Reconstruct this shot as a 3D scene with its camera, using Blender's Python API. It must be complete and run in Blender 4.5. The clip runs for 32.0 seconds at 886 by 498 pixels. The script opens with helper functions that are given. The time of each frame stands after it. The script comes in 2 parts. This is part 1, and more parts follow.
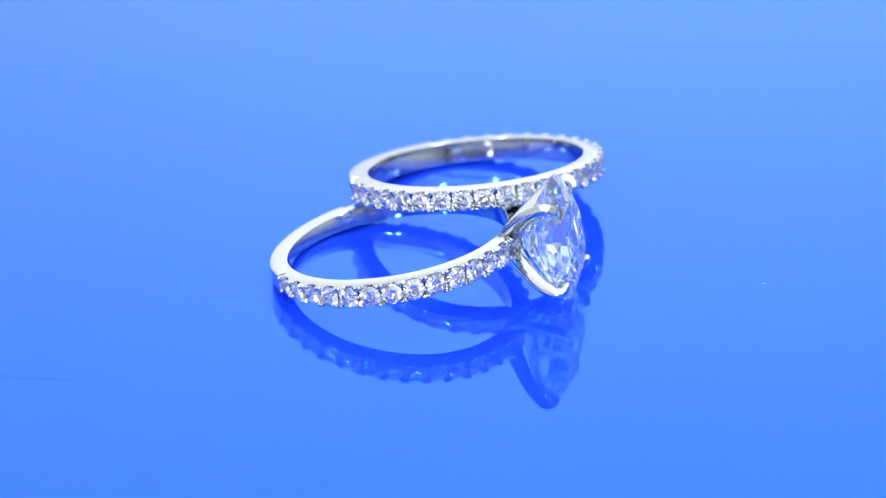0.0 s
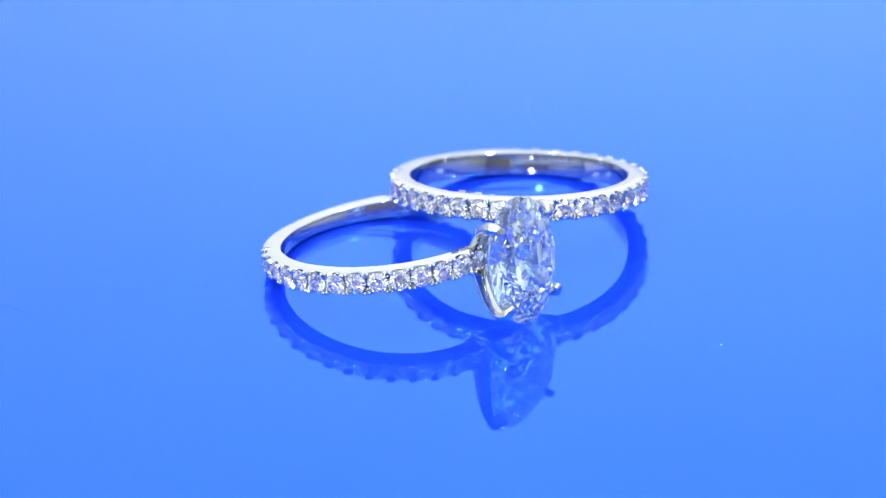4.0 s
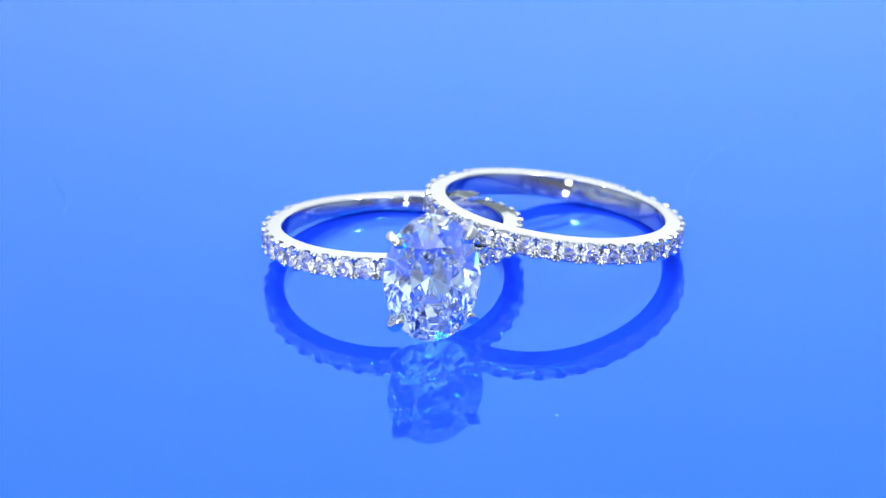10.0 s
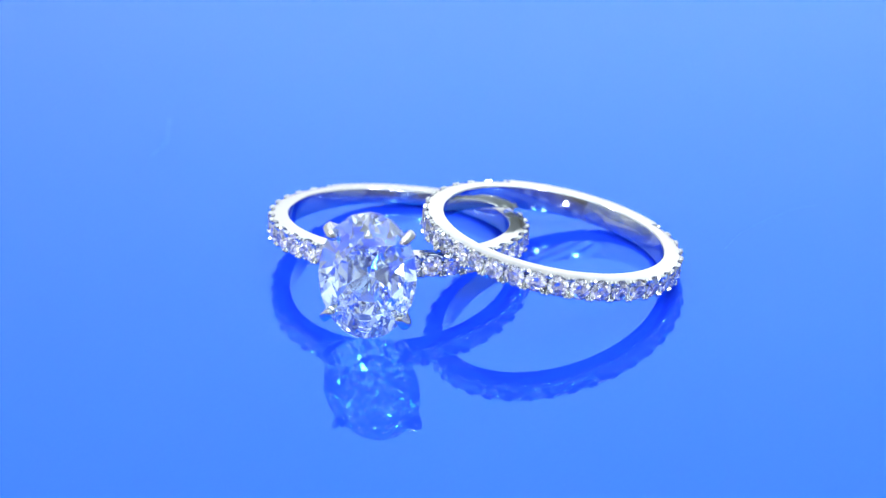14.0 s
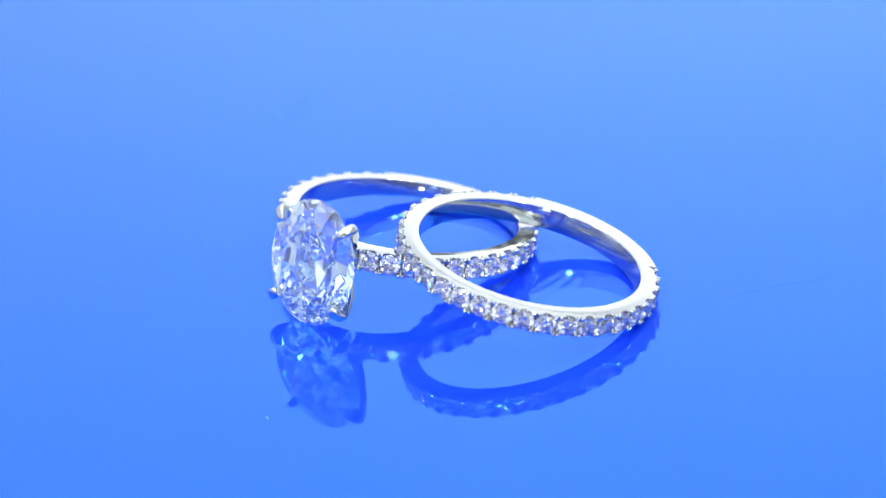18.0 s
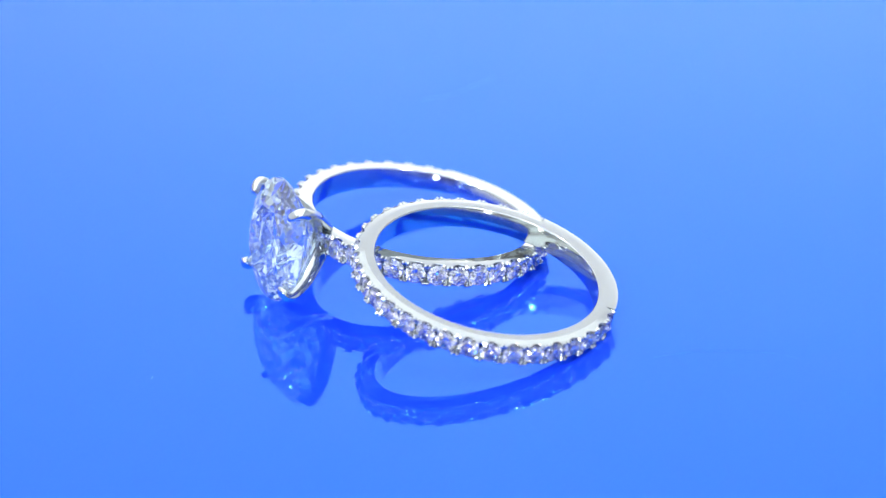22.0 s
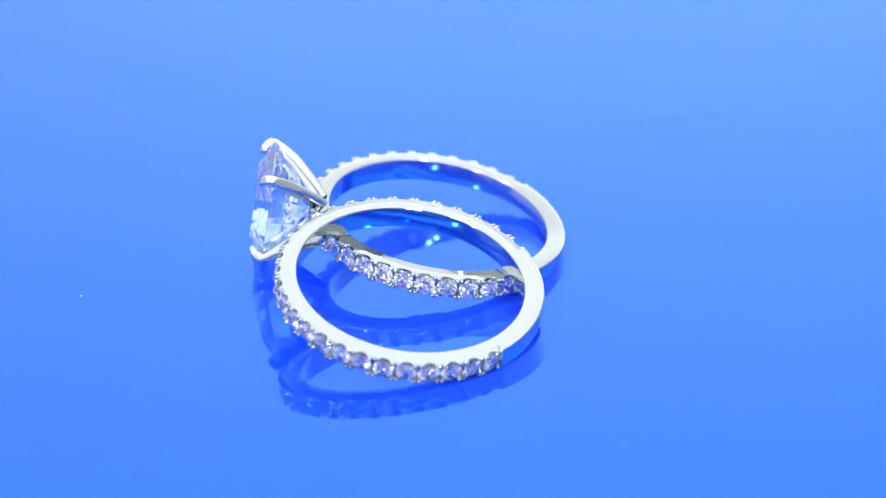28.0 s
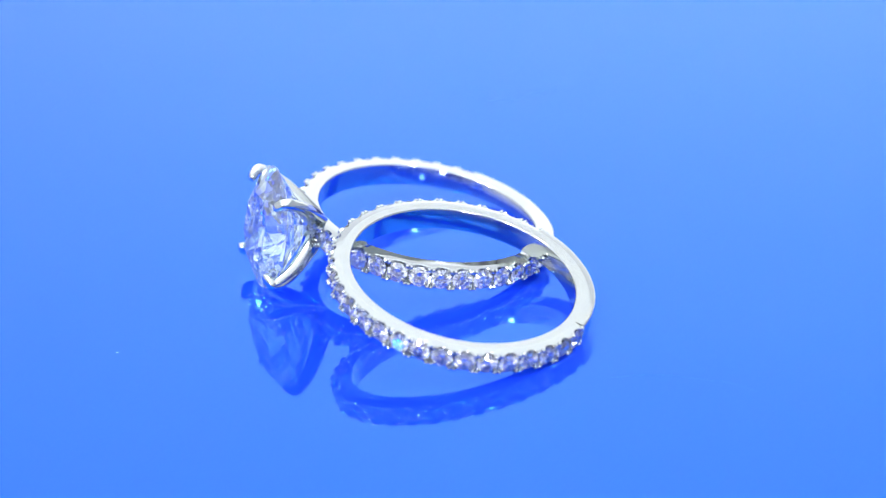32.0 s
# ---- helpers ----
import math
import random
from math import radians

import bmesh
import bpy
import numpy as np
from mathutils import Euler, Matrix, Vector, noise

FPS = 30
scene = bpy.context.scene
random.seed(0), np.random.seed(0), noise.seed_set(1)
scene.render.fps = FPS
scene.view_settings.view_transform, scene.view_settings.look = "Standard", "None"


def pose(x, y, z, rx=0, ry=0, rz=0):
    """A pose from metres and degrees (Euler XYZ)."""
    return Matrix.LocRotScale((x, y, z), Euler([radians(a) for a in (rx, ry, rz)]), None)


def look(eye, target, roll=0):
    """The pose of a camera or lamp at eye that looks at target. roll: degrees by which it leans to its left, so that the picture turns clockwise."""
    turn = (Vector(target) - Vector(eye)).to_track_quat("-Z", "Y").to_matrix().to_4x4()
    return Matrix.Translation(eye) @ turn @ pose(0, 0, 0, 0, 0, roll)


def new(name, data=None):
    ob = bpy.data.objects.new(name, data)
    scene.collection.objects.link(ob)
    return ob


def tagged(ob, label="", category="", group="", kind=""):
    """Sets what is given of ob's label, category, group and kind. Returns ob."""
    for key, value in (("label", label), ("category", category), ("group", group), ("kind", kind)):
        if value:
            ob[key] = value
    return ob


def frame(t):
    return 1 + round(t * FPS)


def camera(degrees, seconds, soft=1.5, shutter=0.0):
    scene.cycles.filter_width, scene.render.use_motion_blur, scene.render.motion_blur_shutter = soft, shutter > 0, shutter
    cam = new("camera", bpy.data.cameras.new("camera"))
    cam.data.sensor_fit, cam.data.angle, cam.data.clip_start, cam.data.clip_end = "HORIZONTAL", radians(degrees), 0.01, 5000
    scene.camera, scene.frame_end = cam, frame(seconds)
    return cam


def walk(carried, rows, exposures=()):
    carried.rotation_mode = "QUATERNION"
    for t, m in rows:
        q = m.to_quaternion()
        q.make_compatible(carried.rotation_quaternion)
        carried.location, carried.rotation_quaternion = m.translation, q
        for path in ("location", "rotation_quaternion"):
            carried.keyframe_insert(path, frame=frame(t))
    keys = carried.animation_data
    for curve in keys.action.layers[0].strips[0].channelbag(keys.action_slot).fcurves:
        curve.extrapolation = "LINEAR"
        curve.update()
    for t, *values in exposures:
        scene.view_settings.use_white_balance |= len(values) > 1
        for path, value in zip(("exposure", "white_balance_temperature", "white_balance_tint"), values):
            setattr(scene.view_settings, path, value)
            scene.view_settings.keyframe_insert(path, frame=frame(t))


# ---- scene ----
# A macro studio set, in millimetres turned to metres by MM: two rings on a slowly turning glossy blue disc.
MM = 0.001

cam = camera(13.16, 32.0, soft=1.2)
CAM_EYE = Vector((1.582, -265.06, 134.44)) * MM
CAM_AIM = Vector((1.582, 2.075, 0.15)) * MM
CAM_POSE = look(CAM_EYE, CAM_AIM, -1.6)
cam.data.dof.use_dof = True
cam.data.dof.focus_distance = 0.290
cam.data.dof.aperture_fstop = 32.0
walk(cam, [(0, CAM_POSE), (32, CAM_POSE)])

# ---- light: ceiling softbox and tubes, a strip washing the back wall, softboxes and small bright lamps at the front ----
scene.view_settings.exposure = 0.0
scene.cycles.max_bounces, scene.cycles.transmission_bounces, scene.cycles.glossy_bounces = 32, 32, 16
world = bpy.data.worlds.new("studio_dim")
world.use_nodes = True
world.node_tree.nodes["Background"].inputs[0].default_value = (0.75, 0.85, 1.0, 1)
world.node_tree.nodes["Background"].inputs[1].default_value = 0.05
scene.world = world


def area_lamp(name, eye, target, sx, sy, bright, color=(1, 1, 1), shape="RECTANGLE"):
    """An area lamp given by the brightness of its face."""
    data = bpy.data.lights.new(name, "AREA")
    data.shape, data.size, data.size_y, data.color = shape, sx, sy, color
    data.energy = bright * math.pi * sx * sy * (0.785 if shape in ("DISK", "ELLIPSE") else 1.0)
    ob = new(name, data)
    ob.matrix_world = look(eye, target)
    return ob


area_lamp("softbox_top", (0.0, 0.17, 0.39), (0, 0.17, 0), 1.00, 0.64, 0.80, (0.93, 0.98, 1.0))
for y in (-0.24, -0.41, -0.58):
    area_lamp("tube_light_top", (0.0, y, 0.44), (0, y, 0), 0.96, 0.11, 1.4, (0.84, 0.94, 1.0))
area_lamp("strip_light_rear", (0.21, 0.35, 0.148), (0.21, 0.50, 0.148), 0.62, 0.03, 13.0, (0.96, 0.99, 1.0))
for x in (-0.40, -0.15, 0.10, 0.35):
    area_lamp("softbox_front", (x, -0.74, 0.225), (x, 0.0, 0.225), 0.12, 0.18, 0.55, (0.80, 0.90, 1.0))
area_lamp("lamp_front", (-0.16, -0.62, 0.085), (0, 0, 0.005), 0.06, 0.06, 30.0, (1.0, 0.97, 0.92), "DISK")
LED_RND = random.Random(12)
area_lamp("led_lamp", (0.02, -0.41, 0.20), (0, 0, 0.005), 0.032, 0.032, 140, (0.98, 0.99, 1.0), "DISK")
for i in range(6):
    turn, height = radians(-105 + 210 * (i + LED_RND.uniform(0.2, 0.8)) / 6), radians((66, 36, 54, 26, 60)[i % 5] + LED_RND.uniform(-4, 4))
    spot = Vector((math.sin(turn) * math.cos(height), -math.cos(turn) * math.cos(height), math.sin(height))) * 0.44
    area_lamp("led_lamp", spot, (0, 0, 0.005), 0.029, 0.029, 210, (0.98, 0.99, 1.0), "DISK")


# ---- materials ----
def material(name, color, rough, metal=0.0, ior=1.5, transmission=0.0, noise_scale=0.0, noise_amount=0.0, bump=0.0, rough_var=0.0):
    m = bpy.data.materials.new(name)
    m.use_nodes = True
    t = m.node_tree
    b = t.nodes["Principled BSDF"]
    b.inputs["Base Color"].default_value = (*color, 1)
    b.inputs["Roughness"].default_value = rough
    b.inputs["Metallic"].default_value = metal
    b.inputs["IOR"].default_value = ior
    b.inputs["Transmission Weight"].default_value = transmission
    if noise_scale:
        tc = t.nodes.new("ShaderNodeTexCoord")
        n = t.nodes.new("ShaderNodeTexNoise")
        n.inputs["Scale"].default_value, n.inputs["Detail"].default_value = noise_scale, 6
        t.links.new(tc.outputs["Object"], n.inputs["Vector"])
        n2 = t.nodes.new("ShaderNodeTexNoise")
        n2.inputs["Scale"].default_value, n2.inputs["Detail"].default_value = noise_scale * 9, 3
        t.links.new(tc.outputs["Object"], n2.inputs["Vector"])
        if noise_amount:
            mix = t.nodes.new("ShaderNodeMix")
            mix.data_type = "RGBA"
            mix.inputs["A"].default_value = (*[c * (1 - noise_amount) for c in color], 1)
            mix.inputs["B"].default_value = (*[min(1, c * (1 + noise_amount)) for c in color], 1)
            t.links.new(n.outputs["Fac"], mix.inputs["Factor"])
            t.links.new(mix.outputs["Result"], b.inputs["Base Color"])
        if rough_var:
            mr = t.nodes.new("ShaderNodeMapRange")
            mr.inputs["To Min"].default_value, mr.inputs["To Max"].default_value = max(0, rough - rough_var), rough + rough_var
            t.links.new(n2.outputs["Fac"], mr.inputs["Value"])
            t.links.new(mr.outputs["Result"], b.inputs["Roughness"])
        if bump:
            bn = t.nodes.new("ShaderNodeBump")
            bn.inputs["Strength"].default_value, bn.inputs["Distance"].default_value = bump, 0.00002
            t.links.new(n2.outputs["Fac"], bn.inputs["Height"])
            t.links.new(bn.outputs["Normal"], b.inputs["Normal"])
    return m


BLUE = material("blue_acrylic", (0.012, 0.066, 1.0), 0.0, ior=1.34, noise_scale=40, noise_amount=0.04)


def pearl_sheen(m, color, share):
    """Lays a coloured mirror sheen into a gloss material, as in back-painted acrylic."""
    t = m.node_tree
    base, out = t.nodes["Principled BSDF"], t.nodes["Material Output"]
    sheen = t.nodes.new("ShaderNodeBsdfPrincipled")
    sheen.inputs["Base Color"].default_value = (*color, 1)
    sheen.inputs["Metallic"].default_value, sheen.inputs["Roughness"].default_value = 1.0, 0.0
    mix = t.nodes.new("ShaderNodeMixShader")
    mix.inputs[0].default_value = share
    t.links.new(base.outputs[0], mix.inputs[1])
    t.links.new(sheen.outputs[0], mix.inputs[2])
    t.links.new(mix.outputs[0], out.inputs["Surface"])


pearl_sheen(BLUE, (0.003, 0.232, 1.0), 0.5)
GOLD = material("white_gold", (0.59, 0.62, 0.60), 0.09, metal=1.0, noise_scale=260, noise_amount=0.02, bump=0.04, rough_var=0.04)
DIAMOND = material("diamond", (1.0, 1.0, 1.0), 0.0, ior=2.417, transmission=1.0)
# colourless stone; the disc's refracted blue is put into its base colour
CENTRE_TINTED = material("blue_tinted_diamond", (0.72, 0.885, 1.0), 0.0, ior=2.417, transmission=1.0)
FABRIC = material("white_fabric", (0.75, 0.75, 0.75), 0.9, noise_scale=25, noise_amount=0.03)
CURTAIN = material("pale_grey_cloth", (0.24, 0.225, 0.235), 0.9, noise_scale=25, noise_amount=0.2)
LEFT = material("ivory_fabric", (0.72, 0.72, 0.70), 0.9, noise_scale=25, noise_amount=0.08)
TABLE = material("white_laminate", (0.7, 0.7, 0.7), 0.4, noise_scale=20, noise_amount=0.03)
SIDE = material("blue_grey_fabric", (0.46, 0.49, 0.53), 0.9, noise_scale=25, noise_amount=0.05)
DUST = material("dust", (0.75, 0.78, 0.85), 0.8, noise_scale=400, noise_amount=0.1)
HAIR = material("blue_fibre", (0.003, 0.07, 0.6), 0.9, noise_scale=400, noise_amount=0.1)


# ---- mesh helpers ----
def mesh_ob(name, bm, mat, smooth=False):
    me = bpy.data.meshes.new(name)
    bm.normal_update()
    bm.to_mesh(me)
    bm.free()
    me.materials.append(mat)
    if smooth:
        for poly in me.polygons:
            poly.use_smooth = True
    return new(name, me)


def part(name, bm, mat, parent, label="", smooth=False):
    ob = mesh_ob(name, bm, mat, smooth)
    ob.parent = parent
    if label:
        tagged(ob, label)
    return ob


def part_of(name, me, parent, m):
    ob = new(name, me)
    ob.parent = parent
    ob.matrix_basis = m
    return ob


def box(bm, x0, y0, z0, x1, y1, z1):
    v = [bm.verts.new((x, y, z)) for z in (z0, z1) for y in (y0, y1) for x in (x0, x1)]
    for f in ((0, 2, 3, 1), (4, 5, 7, 6), (0, 1, 5, 4), (2, 6, 7, 3), (0, 4, 6, 2), (1, 3, 7, 5)):
        bm.faces.new([v[i] for i in f])


# ---- the photo tent round the set ----
def wall(name, *b, mat=FABRIC, label=""):
    bm = bmesh.new()
    box(bm, *b)
    return tagged(mesh_ob(name, bm, mat), label, "", "", "structure")


wall("wall_back", -0.52, 0.50, -0.06, 0.52, 0.51, 0.46, label="white fabric back wall of a photo tent")
wall("wall_left", -0.52, -0.75, -0.06, -0.51, 0.50, 0.46, mat=LEFT, label="ivory fabric side wall of a photo tent")
wall("wall_right", 0.51, -0.75, -0.06, 0.52, 0.50, 0.46, mat=SIDE, label="blue-grey fabric side wall of a photo tent")
wall("wall_front", -0.52, -0.76, -0.06, 0.52, -0.75, 0.46, mat=CURTAIN, label="pale grey cloth curtain behind the camera")
wall("ceiling", -0.52, -0.76, 0.46, 0.52, 0.51, 0.47, label="white fabric roof of a photo tent")
wall("floor", -0.52, -0.76, -0.07, 0.52, 0.51, -0.06, mat=TABLE, label="pale laminate table top under the turntable")


# ---- the turning disc ----
def disc_bm(radius, z0, z1, bevel, n=160):
    bm = bmesh.new()
    prof = [(0, z0), (radius - bevel, z0), (radius, z0 + bevel), (radius, z1 - bevel), (radius - bevel, z1)]
    rings = []
    for r, z in prof[1:]:
        rings.append([bm.verts.new((r * math.cos(2 * math.pi * i / n), r * math.sin(2 * math.pi * i / n), z)) for i in range(n)])
    for a, b in zip(rings, rings[1:]):
        for i in range(n):
            bm.faces.new((a[i], a[(i + 1) % n], b[(i + 1) % n], b[i]))
    bm.faces.new(list(reversed(rings[0])))
    bm.faces.new(rings[-1])
    return bm


turntable = tagged(new("turntable"), "glossy blue acrylic disc slowly turning on a low base", "turntable")
part("disc", disc_bm(0.20, -0.006, 0.0, 0.0005), BLUE, turntable, "glossy blue acrylic disc")
part("base", disc_bm(0.09, -0.0595, -0.0062, 0.002, 64), TABLE, turntable, "white plastic base")


# ---- cut stones ----
def brilliant(rx, ry, crown, pavilion, girdle, table=0.57, lower=0.24, fine=1, uneven=0.0, bulge=0.0):
    """A brilliant-cut stone: table, stars, kites, upper halves, girdle, lower halves, pavilion mains. Girdle at z = 0.
    lower: how near to the tip the lower halves reach; fine: steps of the girdle's curve along each half facet;
    bulge: how far the pavilion is fuller than a cone."""
    bm = bmesh.new()
    rnd = random.Random(21)
    n = 16 * fine

    def ring(count, k, z, off):
        out = []
        for i in range(count):
            a, kk = 2 * math.pi * (i + off) / count, k * (1 + rnd.uniform(-uneven, uneven))
            out.append(bm.verts.new((kk * rx * math.cos(a), kk * ry * math.sin(a), z * (1 + rnd.uniform(-uneven, uneven)))))
        return out

    tab = ring(8, table, crown, 0.5)
    mid = ring(8, 0.80, crown * 0.56, 0.0)
    gu = [bm.verts.new((rx * math.cos(2 * math.pi * i / n), ry * math.sin(2 * math.pi * i / n), girdle)) for i in range(n)]
    gl = [bm.verts.new((rx * math.cos(2 * math.pi * i / n), ry * math.sin(2 * math.pi * i / n), -girdle)) for i in range(n)]
    low = ring(8, lower, -girdle - (pavilion - girdle) * (1 - lower * math.cos(math.pi / 8) + bulge), 0.5)
    tip = bm.verts.new((0, 0, -pavilion))
    bm.faces.new(tab)
    for i in range(8):
        j = (i + 1) % 8
        arc = [2 * i * fine + s for s in range(fine + 1)]
        arc2 = [(2 * i + 1) * fine + s for s in range(fine + 1)]
        top_a, top_b = [gu[s % n] for s in arc], [gu[s % n] for s in arc2]
        low_a, low_b = [gl[s % n] for s in arc], [gl[s % n] for s in arc2]
        bm.faces.new((tab[i - 1], mid[i], tab[i]))
        bm.faces.new((tab[i], mid[i], top_a[-1], mid[j]))
        bm.faces.new((mid[i], *top_a))
        bm.faces.new((mid[j], *top_b))
        bm.faces.new((low[i], *reversed(low_a)))
        bm.faces.new((low[i], *reversed(low_b)))
        bm.faces.new((low[i - 1], low_a[0], low[i]))
        bm.faces.new((tip, low[i - 1], low[i]))
    for i in range(n):
        bm.faces.new((gu[i], gl[i], gl[(i + 1) % n], gu[(i + 1) % n]))
    bmesh.ops.recalc_face_normals(bm, faces=bm.faces)
    return bm


# ---- ring bodies ----
R_IN, R_OUT = 8.50, 10.08
PITCH = 9.75
PITCH_MM = radians(PITCH) * 10.0


def band_bm(runs, taper, deep, wide, bevel, steps=2160):
    """A ring with its axis along z. runs: the first angle in degrees and the number of stones of each row of U-shaped settings,
    each cut down into both side faces, with a split tooth between two stones. taper: the width at an angle; deep and wide: the depth and half width of the cuts; bevel: how far the teeth lean in."""
    bm = bmesh.new()
    loops = []
    for step in range(steps):
        a = 360.0 * step / steps
        w = taper(a) / 2
        thin = 0.09 * min(1.0, max(0.0, (abs((a + 180) % 360 - 180) - 125) / 30)) if len(runs) > 1 else 0.0
        outer = [(9.45 - thin / 2, w), (R_OUT - 0.15 - thin, w), (R_OUT - 0.12 - thin, w - 0.01), (R_OUT - 0.04 - thin, w - 0.06), (R_OUT - thin, w - 0.20), (R_OUT - thin, 0.30), (R_OUT - thin, 0.12)]
        for first, count in runs:
            g = (a - first) % 360.0
            if g >= PITCH * count:
                continue
            s = abs((g / PITCH) % 1.0 - 0.5) * PITCH_MM
            fit = min(1.0, w / 0.90)
            u = math.sqrt(max(0.0, 1 - (s / wide) ** 2))
            split = 0.17 * math.exp(-(((PITCH_MM / 2 - s) / 0.055) ** 2))
            r_edge = 10.03 - deep * u - 0.6 * split
            z_edge = w - bevel * max(0.0, (r_edge - 9.30) / 0.73)
            r_lip, z_lip = (1 - u) * (10.10 - split) + u * (r_edge - 0.03), w - bevel - 0.13 - 0.05 * u
            bore = math.sqrt(max(0.0, (0.78 * fit) ** 2 - s * s))
            r_top = u * r_lip + (1 - u) * (9.78 - split)
            inner = max(0.10, min(bore, z_lip - 0.03))
            r_floor = 9.12 if bore > 0 else r_top - 0.02
            outer = [(9.27, w), (9.30, w), (r_edge - 0.03, z_edge + 0.012), (r_edge, z_edge - 0.03), (r_lip, z_lip), (r_top, inner), (r_floor, inner - 0.04)]
        half = [(R_IN + 0.045 * (k / 5) ** 2, (w - 0.09) * k / 5) for k in (0.5, 1.5, 2.5, 3.5, 4.5, 5)]
        half += [(R_IN + 0.075, w - 0.04), (R_IN + 0.13, w), (R_IN + 0.16, w)] + outer
        prof = half + [(r, -z) for r, z in reversed(half)]
        c, sn = math.cos(radians(a)), math.sin(radians(a))
        loops.append([bm.verts.new((r * c * MM, r * sn * MM, z * MM)) for r, z in prof])
    n = len(loops[0])
    for i in range(steps):
        a, b = loops[i], loops[(i + 1) % steps]
        for j in range(n):
            bm.faces.new((a[j], a[(j + 1) % n], b[(j + 1) % n], b[j]))
    bmesh.ops.recalc_face_normals(bm, faces=bm.faces)
    return bm


def sharp_by_angle(ob, degrees=24):
    for poly in ob.data.polygons:
        poly.use_smooth = True
    ob.data.set_sharp_from_angle(angle=radians(degrees))


def ball(bm, c, r, nu=8, nv=5):
    rows = []
    for j in range(1, nv):
        b = math.pi * j / nv
        rows.append([bm.verts.new((c[0] + r * math.sin(b) * math.cos(2 * math.pi * i / nu), c[1] + r * math.sin(b) * math.sin(2 * math.pi * i / nu), c[2] + r * math.cos(b))) for i in range(nu)])
    top, bot = bm.verts.new((c[0], c[1], c[2] + r)), bm.verts.new((c[0], c[1], c[2] - r))
    for a, b in zip(rows, rows[1:]):
        for i in range(nu):
            bm.faces.new((a[i], b[i], b[(i + 1) % nu], a[(i + 1) % nu]))
    for i in range(nu):
        bm.faces.new((top, rows[0][i], rows[0][(i + 1) % nu]))
        bm.faces.new((bot, rows[-1][(i + 1) % nu], rows[-1][i]))


bead_mesh = bpy.data.meshes.new("bead")
_bm = bmesh.new()
ball(_bm, (0, 0, 0), 0.16 * MM, 12, 8)
_bm.to_mesh(bead_mesh)
_bm.free()
bead_mesh.materials.append(GOLD)


def beads(parent, taper, first, count):
    """Four small beads round each gap between two stones, at the ends of the split teeth."""
    rng = random.Random(7)
    for g in range(count + 1):
        for side in (-1, 1):
            for d in (-0.10, 0.10):
                if (g == 0 and d < 0) or (g == count and d > 0):
                    continue
                a = first + (g + d) * PITCH
                w = taper(a % 360) / 2
                r = 9.97 + rng.uniform(-0.02, 0.02)
                m = Matrix.Rotation(radians(a), 4, "Z") @ Matrix.Translation((r * MM, 0, side * (w - 0.19) * MM)) @ Matrix.Rotation(radians(rng.uniform(8, 22)) * side, 4, "Y")
                part_of("bead", bead_mesh, parent, m @ Matrix.Diagonal((rng.uniform(1.2, 1.4), rng.uniform(0.92, 1.08), rng.uniform(0.92, 1.08), 1)))


pave_mesh = bpy.data.meshes.new("pave_stone")
_bm = brilliant(0.81 * MM, 0.81 * MM, 0.27 * MM, 0.70 * MM, 0.015 * MM)
_bm.to_mesh(pave_mesh)
_bm.free()
pave_mesh.materials.append(DIAMOND)


def pave(parent, taper, first, count, seed):
    rng = random.Random(seed)
    for i in range(count):
        a = first + (i + 0.5) * PITCH
        fit = min(1.0, taper(a % 360) / 1.80)
        m = Matrix.Rotation(radians(a), 4, "Z") @ Matrix.Translation((9.86 * MM, 0, rng.uniform(-0.02, 0.02) * MM)) @ Matrix.Rotation(radians(90), 4, "Y")
        m = m @ Matrix.Rotation(radians(rng.uniform(-5, 5)), 4, "X") @ Matrix.Rotation(radians(rng.uniform(-5, 5)), 4, "Y") @ Matrix.Rotation(rng.uniform(0, 6.28), 4, "Z")
        part_of("pave_stone", pave_mesh, parent, m @ Matrix.Scale(fit, 4))


def base_pose(center, normal, toward):
    """The pose of a ring: its centre, its axis and the direction that its local x axis follows."""
    n = Vector(normal).normalized()
    x = Vector(toward)
    x = (x - n * x.dot(n)).normalized()
    y = n.cross(x)
    m = Matrix((x, y, n)).transposed().to_4x4()
    m.translation = Vector(center) * MM
    return m


# ---- the plain eternity band ----
BAND_WIDTH = 1.85
BAND_N = Vector((0.198, 0.151, 1.0)).normalized()
BAND_TOP = Vector((10.47, -0.74, 4.10))
BAND_POSE = base_pose(BAND_TOP - BAND_N * BAND_WIDTH / 2, BAND_N, (1, 0, 0))
eternity_ring = tagged(new("wedding_band"), "white gold band with small round diamonds, leaning on the other ring", "ring", "rings on the disc")
BAND_RUN = (121.5, 29)


def band_width(a):
    return BAND_WIDTH


band = part("band", band_bm([BAND_RUN], band_width, 0.30, 0.45, 0.17), GOLD, eternity_ring, "polished white gold band with scalloped settings")
sharp_by_angle(band)
beads(eternity_ring, band_width, *BAND_RUN)
pave(eternity_ring, band_width, *BAND_RUN, 3)

# ---- the solitaire ring ----
SOL_N = Vector((0.046, 0.177, 1.0)).normalized()
SOL_CENTER = Vector((-2.10, 1.16, 2.37))
SOL_POSE = base_pose(SOL_CENTER, SOL_N, (0.03, -1.0, 0.18))


def sol_width(a):
    """Narrower towards the back of the shank, opposite the head at 0 degrees."""
    d = abs((a + 180) % 360 - 180)
    return 1.85 - 0.70 * min(1.0, max(0.0, (d - 80) / 95)) ** 1.3


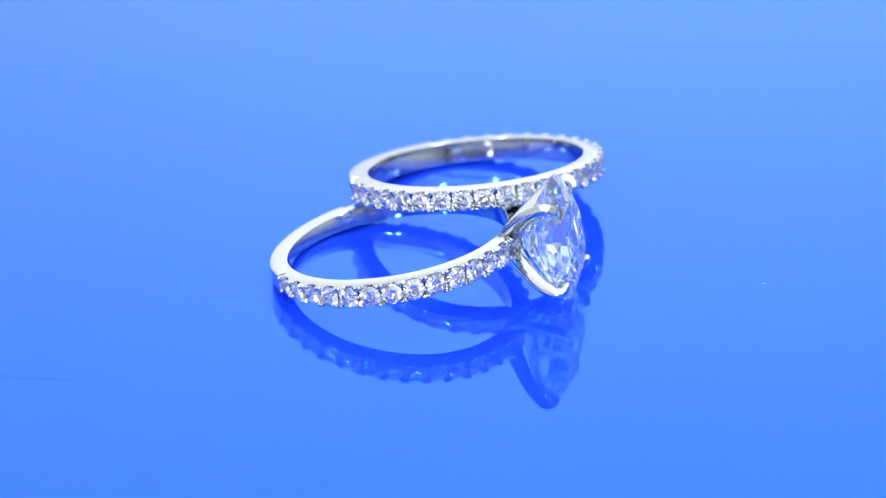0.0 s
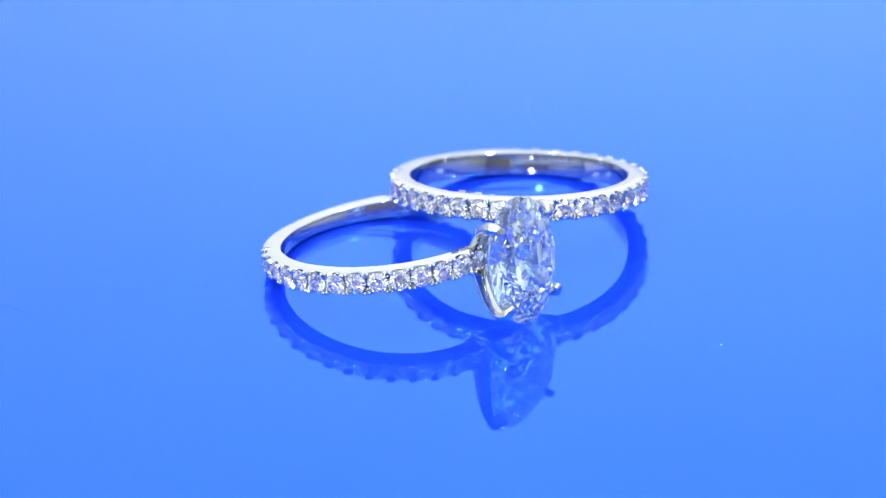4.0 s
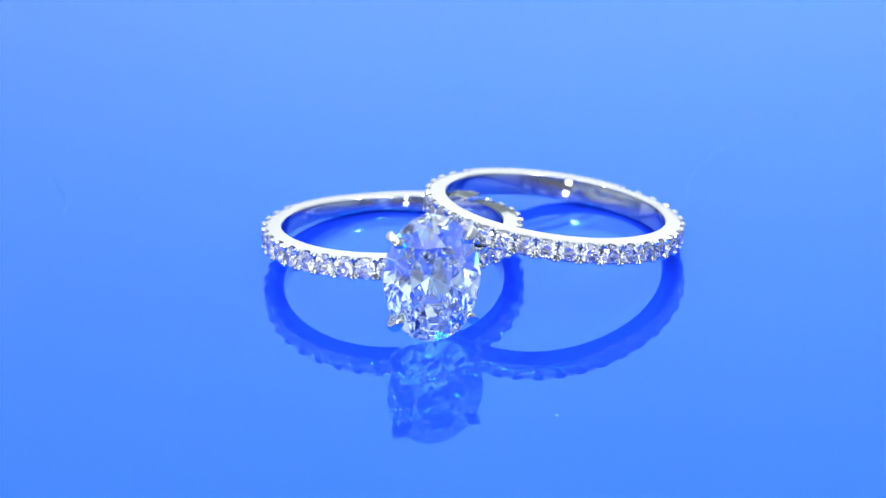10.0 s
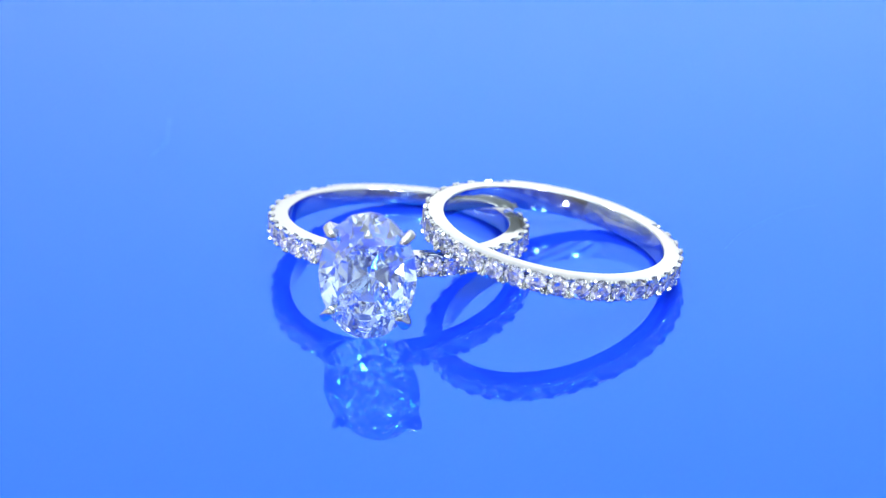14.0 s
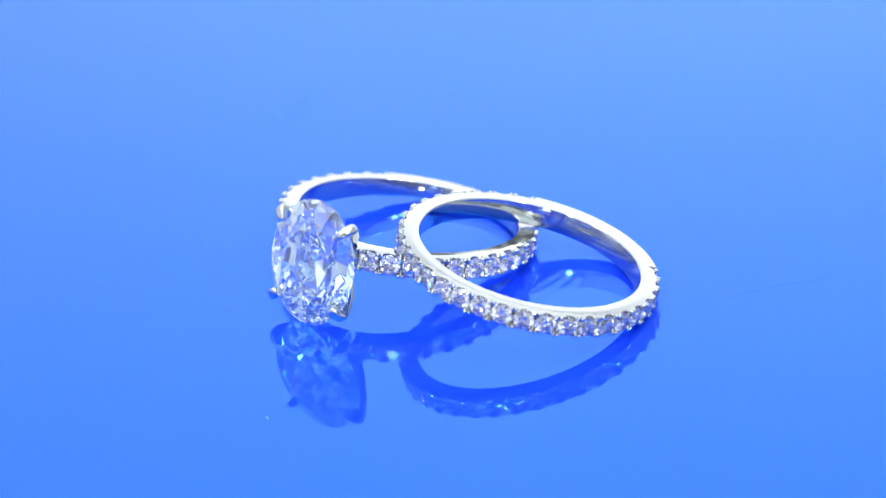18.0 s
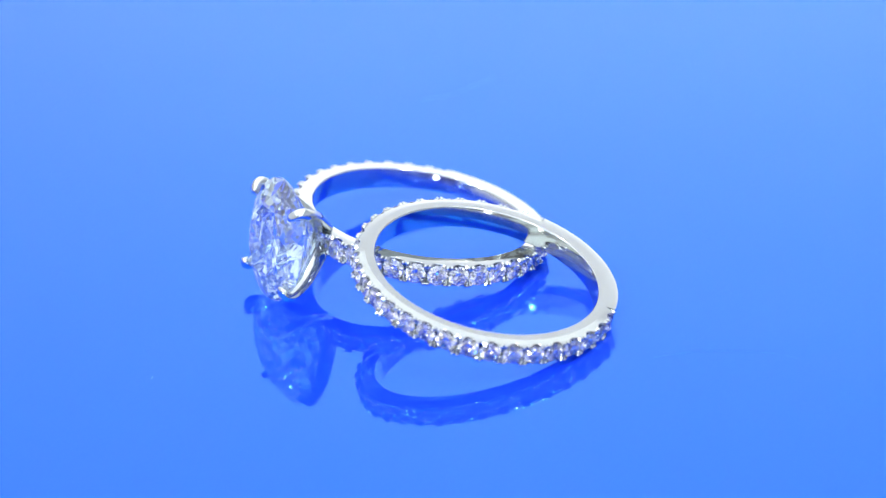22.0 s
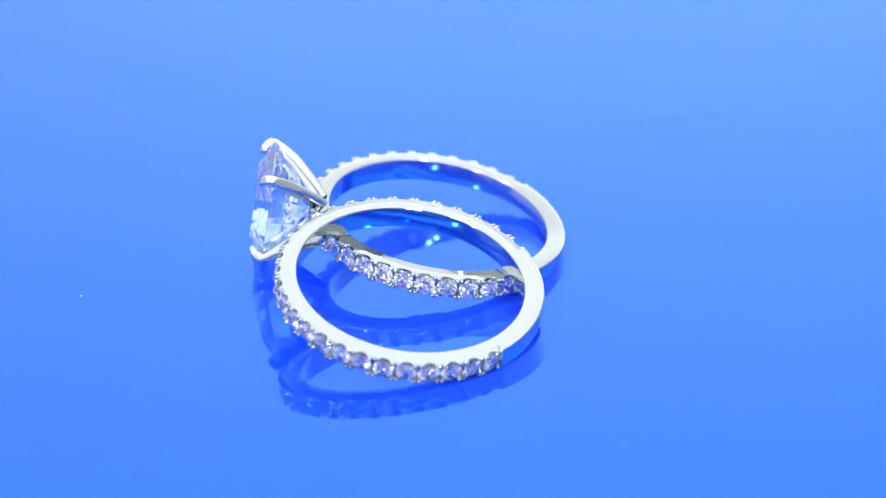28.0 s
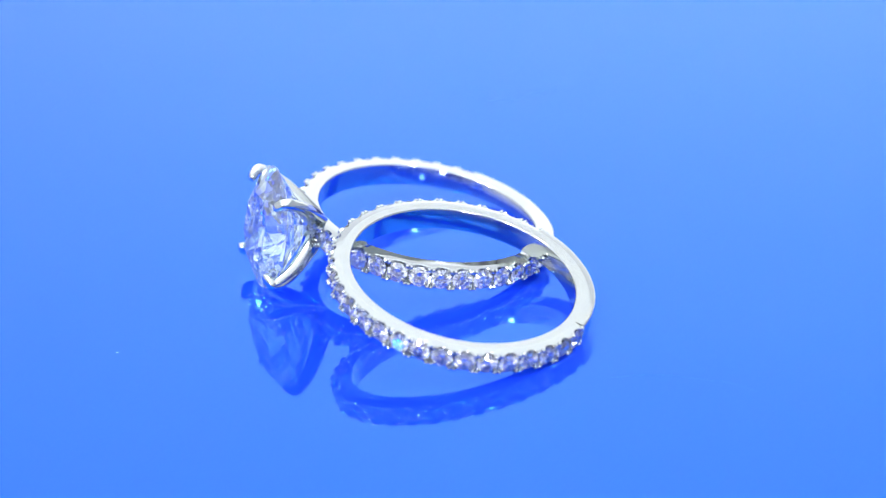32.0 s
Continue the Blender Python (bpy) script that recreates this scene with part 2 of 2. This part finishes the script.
solitaire_ring = tagged(new("solitaire_ring"), "white gold ring with large oval diamond, lying on blue disc", "ring", "rings on the disc")
SOL_COUNT = 14
SOL_FIRST = 137.0 - PITCH * SOL_COUNT
SOL_RUNS = [(SOL_FIRST, SOL_COUNT), (223.0, SOL_COUNT)]
shank = part("shank", band_bm(SOL_RUNS, sol_width, 0.40, 0.62, 0.13), GOLD, solitaire_ring, "polished white gold shank with scalloped shoulders")
sharp_by_angle(shank)
for k, run in enumerate(SOL_RUNS):
    beads(solitaire_ring, sol_width, *run)
    pave(solitaire_ring, sol_width, *run, 11 + k)

# the oval stone: its table faces along local x, its long side along the ring's axis
GIRDLE_AT = 13.25
bm = brilliant(3.72 * MM, 4.94 * MM, 1.12 * MM, 3.20 * MM, 0.05 * MM, 0.58, 0.45, 3, 0.012, 0.09)
stone = part("centre_stone", bm, CENTRE_TINTED, solitaire_ring, "large oval brilliant-cut diamond, tinted with the blue disc's reflected light")
stone.visible_shadow = False
stone.matrix_basis = Matrix.Translation((GIRDLE_AT * MM, 0, 0.15 * MM)) @ Matrix(((0, 0, 1, 0), (1, 0, 0, 0), (0, 1, 0, 0), (0, 0, 0, 1)))


def sweep_bm(path, sizes, across, n=16):
    """A tapered bar along a path: sizes are (width, thickness), across the direction of its width at each point."""
    bm = bmesh.new()
    loops = []
    for i, p in enumerate(path):
        d = (path[min(i + 1, len(path) - 1)] - path[max(i - 1, 0)]).normalized()
        x = (across[i] - d * across[i].dot(d)).normalized()
        y = d.cross(x)
        w, h = sizes[i]
        loop = []
        for j in range(n):
            a = 2 * math.pi * j / n
            c, s = math.cos(a), math.sin(a)
            c, s = math.copysign(abs(c) ** 0.5, c), math.copysign(abs(s) ** 0.5, s)
            loop.append(bm.verts.new((p + x * c * w / 2 + y * s * h / 2) * MM))
        loops.append(loop)
    for a, b in zip(loops, loops[1:]):
        for j in range(n):
            bm.faces.new((a[j], a[(j + 1) % n], b[(j + 1) % n], b[j]))
    bm.faces.new(list(reversed(loops[0])))
    bm.faces.new(loops[-1])
    bmesh.ops.recalc_face_normals(bm, faces=bm.faces)
    return bm


def smooth_path(points, k=5):
    """A Catmull-Rom line through the points, k steps to each stretch."""
    out = []
    for i in range(len(points) - 1):
        p0, p1, p2, p3 = points[max(i - 1, 0)], points[i], points[i + 1], points[min(i + 2, len(points) - 1)]
        for s in range(k):
            u = s / k
            out.append(0.5 * ((2 * p1) + (p2 - p0) * u + (2 * p0 - 5 * p1 + 4 * p2 - p3) * u * u + (3 * p1 - p0 - 3 * p2 + p3) * u ** 3))
    out.append(points[-1])
    return out


for sy in (-1, 1):
    for sz in (-1, 1):
        pts = [Vector((9.3, sy * 0.45, sz * 0.65)), Vector((10.3, sy * 1.25, sz * 1.58 + 0.04)), Vector((11.6, sy * 2.20, sz * 2.60 + 0.08)),
               Vector((12.8, sy * 2.84, sz * 3.20 + 0.13)), Vector((13.45, sy * 3.02, sz * 3.40 + 0.18)), Vector((13.85, sy * 2.80, sz * 3.15 + 0.18)), Vector((14.05, sy * 2.45, sz * 2.75 + 0.18))]
        path = smooth_path(pts)
        n = len(path)
        sizes = []
        for i in range(n):
            u = i / (n - 1)
            w = 0.80 - 0.05 * u if u < 0.8 else 0.76 * math.sqrt(1 - 0.8 * ((u - 0.8) / 0.2) ** 2)
            h = 1.45 - 0.92 * u if u < 0.8 else 0.71 * math.sqrt(1 - 0.75 * ((u - 0.8) / 0.2) ** 2)
            sizes.append((max(w, 0.3), max(h, 0.22)))
        tangent = Vector((0, -sz * 3.0 * 1.0, sy * 3.0)).normalized()
        bar = part("prong", sweep_bm(path, sizes, [tangent] * n), GOLD, solitaire_ring, "polished claw prong")
        sharp_by_angle(bar, 50)

# ---- dust on the disc ----
rng = random.Random(5)


def speck(x, y, r):
    bm = bmesh.new()
    ball(bm, (0, 0, r * 0.45 * MM), r * MM, 6, 4)
    for v in bm.verts:
        v.co *= rng.uniform(0.75, 1.25)
        v.co.z = max(v.co.z * 0.6, 0.0)
    ob = mesh_ob("dust_speck", bm, DUST)
    tagged(ob, "pale speck of dust lying on the blue disc", "dust", "specks of dust")
    return ob, Matrix.Translation((x * MM, y * MM, 0.00001))


RIDERS = [(turntable, Matrix.Identity(4)), (eternity_ring, BAND_POSE), (solitaire_ring, SOL_POSE)]
RIDERS.append(speck(4.3, -26.1, 0.042))


def fibre(name, points, radius, mat, label):
    """A thin line lying on the disc, drawn as a narrow rounded ridge."""
    path = smooth_path([Vector((x, y, radius * 0.35)) for x, y in points], 6)
    mid = sum(path, Vector()) / len(path)
    mid.z = 0
    bm = sweep_bm([p - mid for p in path], [(2 * radius, radius)] * len(path), [Vector((0, 0, 1)).cross(path[-1] - path[0]).normalized()] * len(path), 6)
    return tagged(mesh_ob(name, bm, mat), label, "fibre"), Matrix.Translation(mid * MM)


RIDERS.append(fibre("fibre", [(-26.32, 23.6), (-25.9, 21.5), (-25.45, 19.3), (-25.4, 18.2), (-25.55, 17.3), (-25.8, 16.6), (-25.85, 16.0)], 0.018, HAIR, "fine dark blue fibre lying on the blue disc"))
RIDERS.append(fibre("fibre", [(22.75, 5.7), (23.6, 8.5), (24.7, 10.3), (26.0, 12.0), (27.5, 13.6), (29.1, 14.45)], 0.007, HAIR, "very fine blue fibre lying on the blue disc"))


# ---- what turns: the disc and all that lies on it ----
TURN = [(0, 69.7), (1, 63.95), (3, 52.5), (6, 35.05), (8, 23.05), (9, 17.25), (12, 0.0), (13, -5.87), (14, -11.66), (17, -29.05), (19, -40.65), (21, -52.5),
        (23, -64.35), (25, -75.8), (26.9, -86.9), (27.3, -89.0), (27.6, -90.6), (27.9, -90.75), (28.2, -90.7), (28.6, -89.0), (29, -86.5), (30, -80.4), (31, -74.7), (32, -69.0)]


def motions():
    for ob, m in RIDERS:
        walk(ob, [(t, Matrix.Rotation(radians(a), 4, "Z") @ m) for t, a in TURN])


motions()
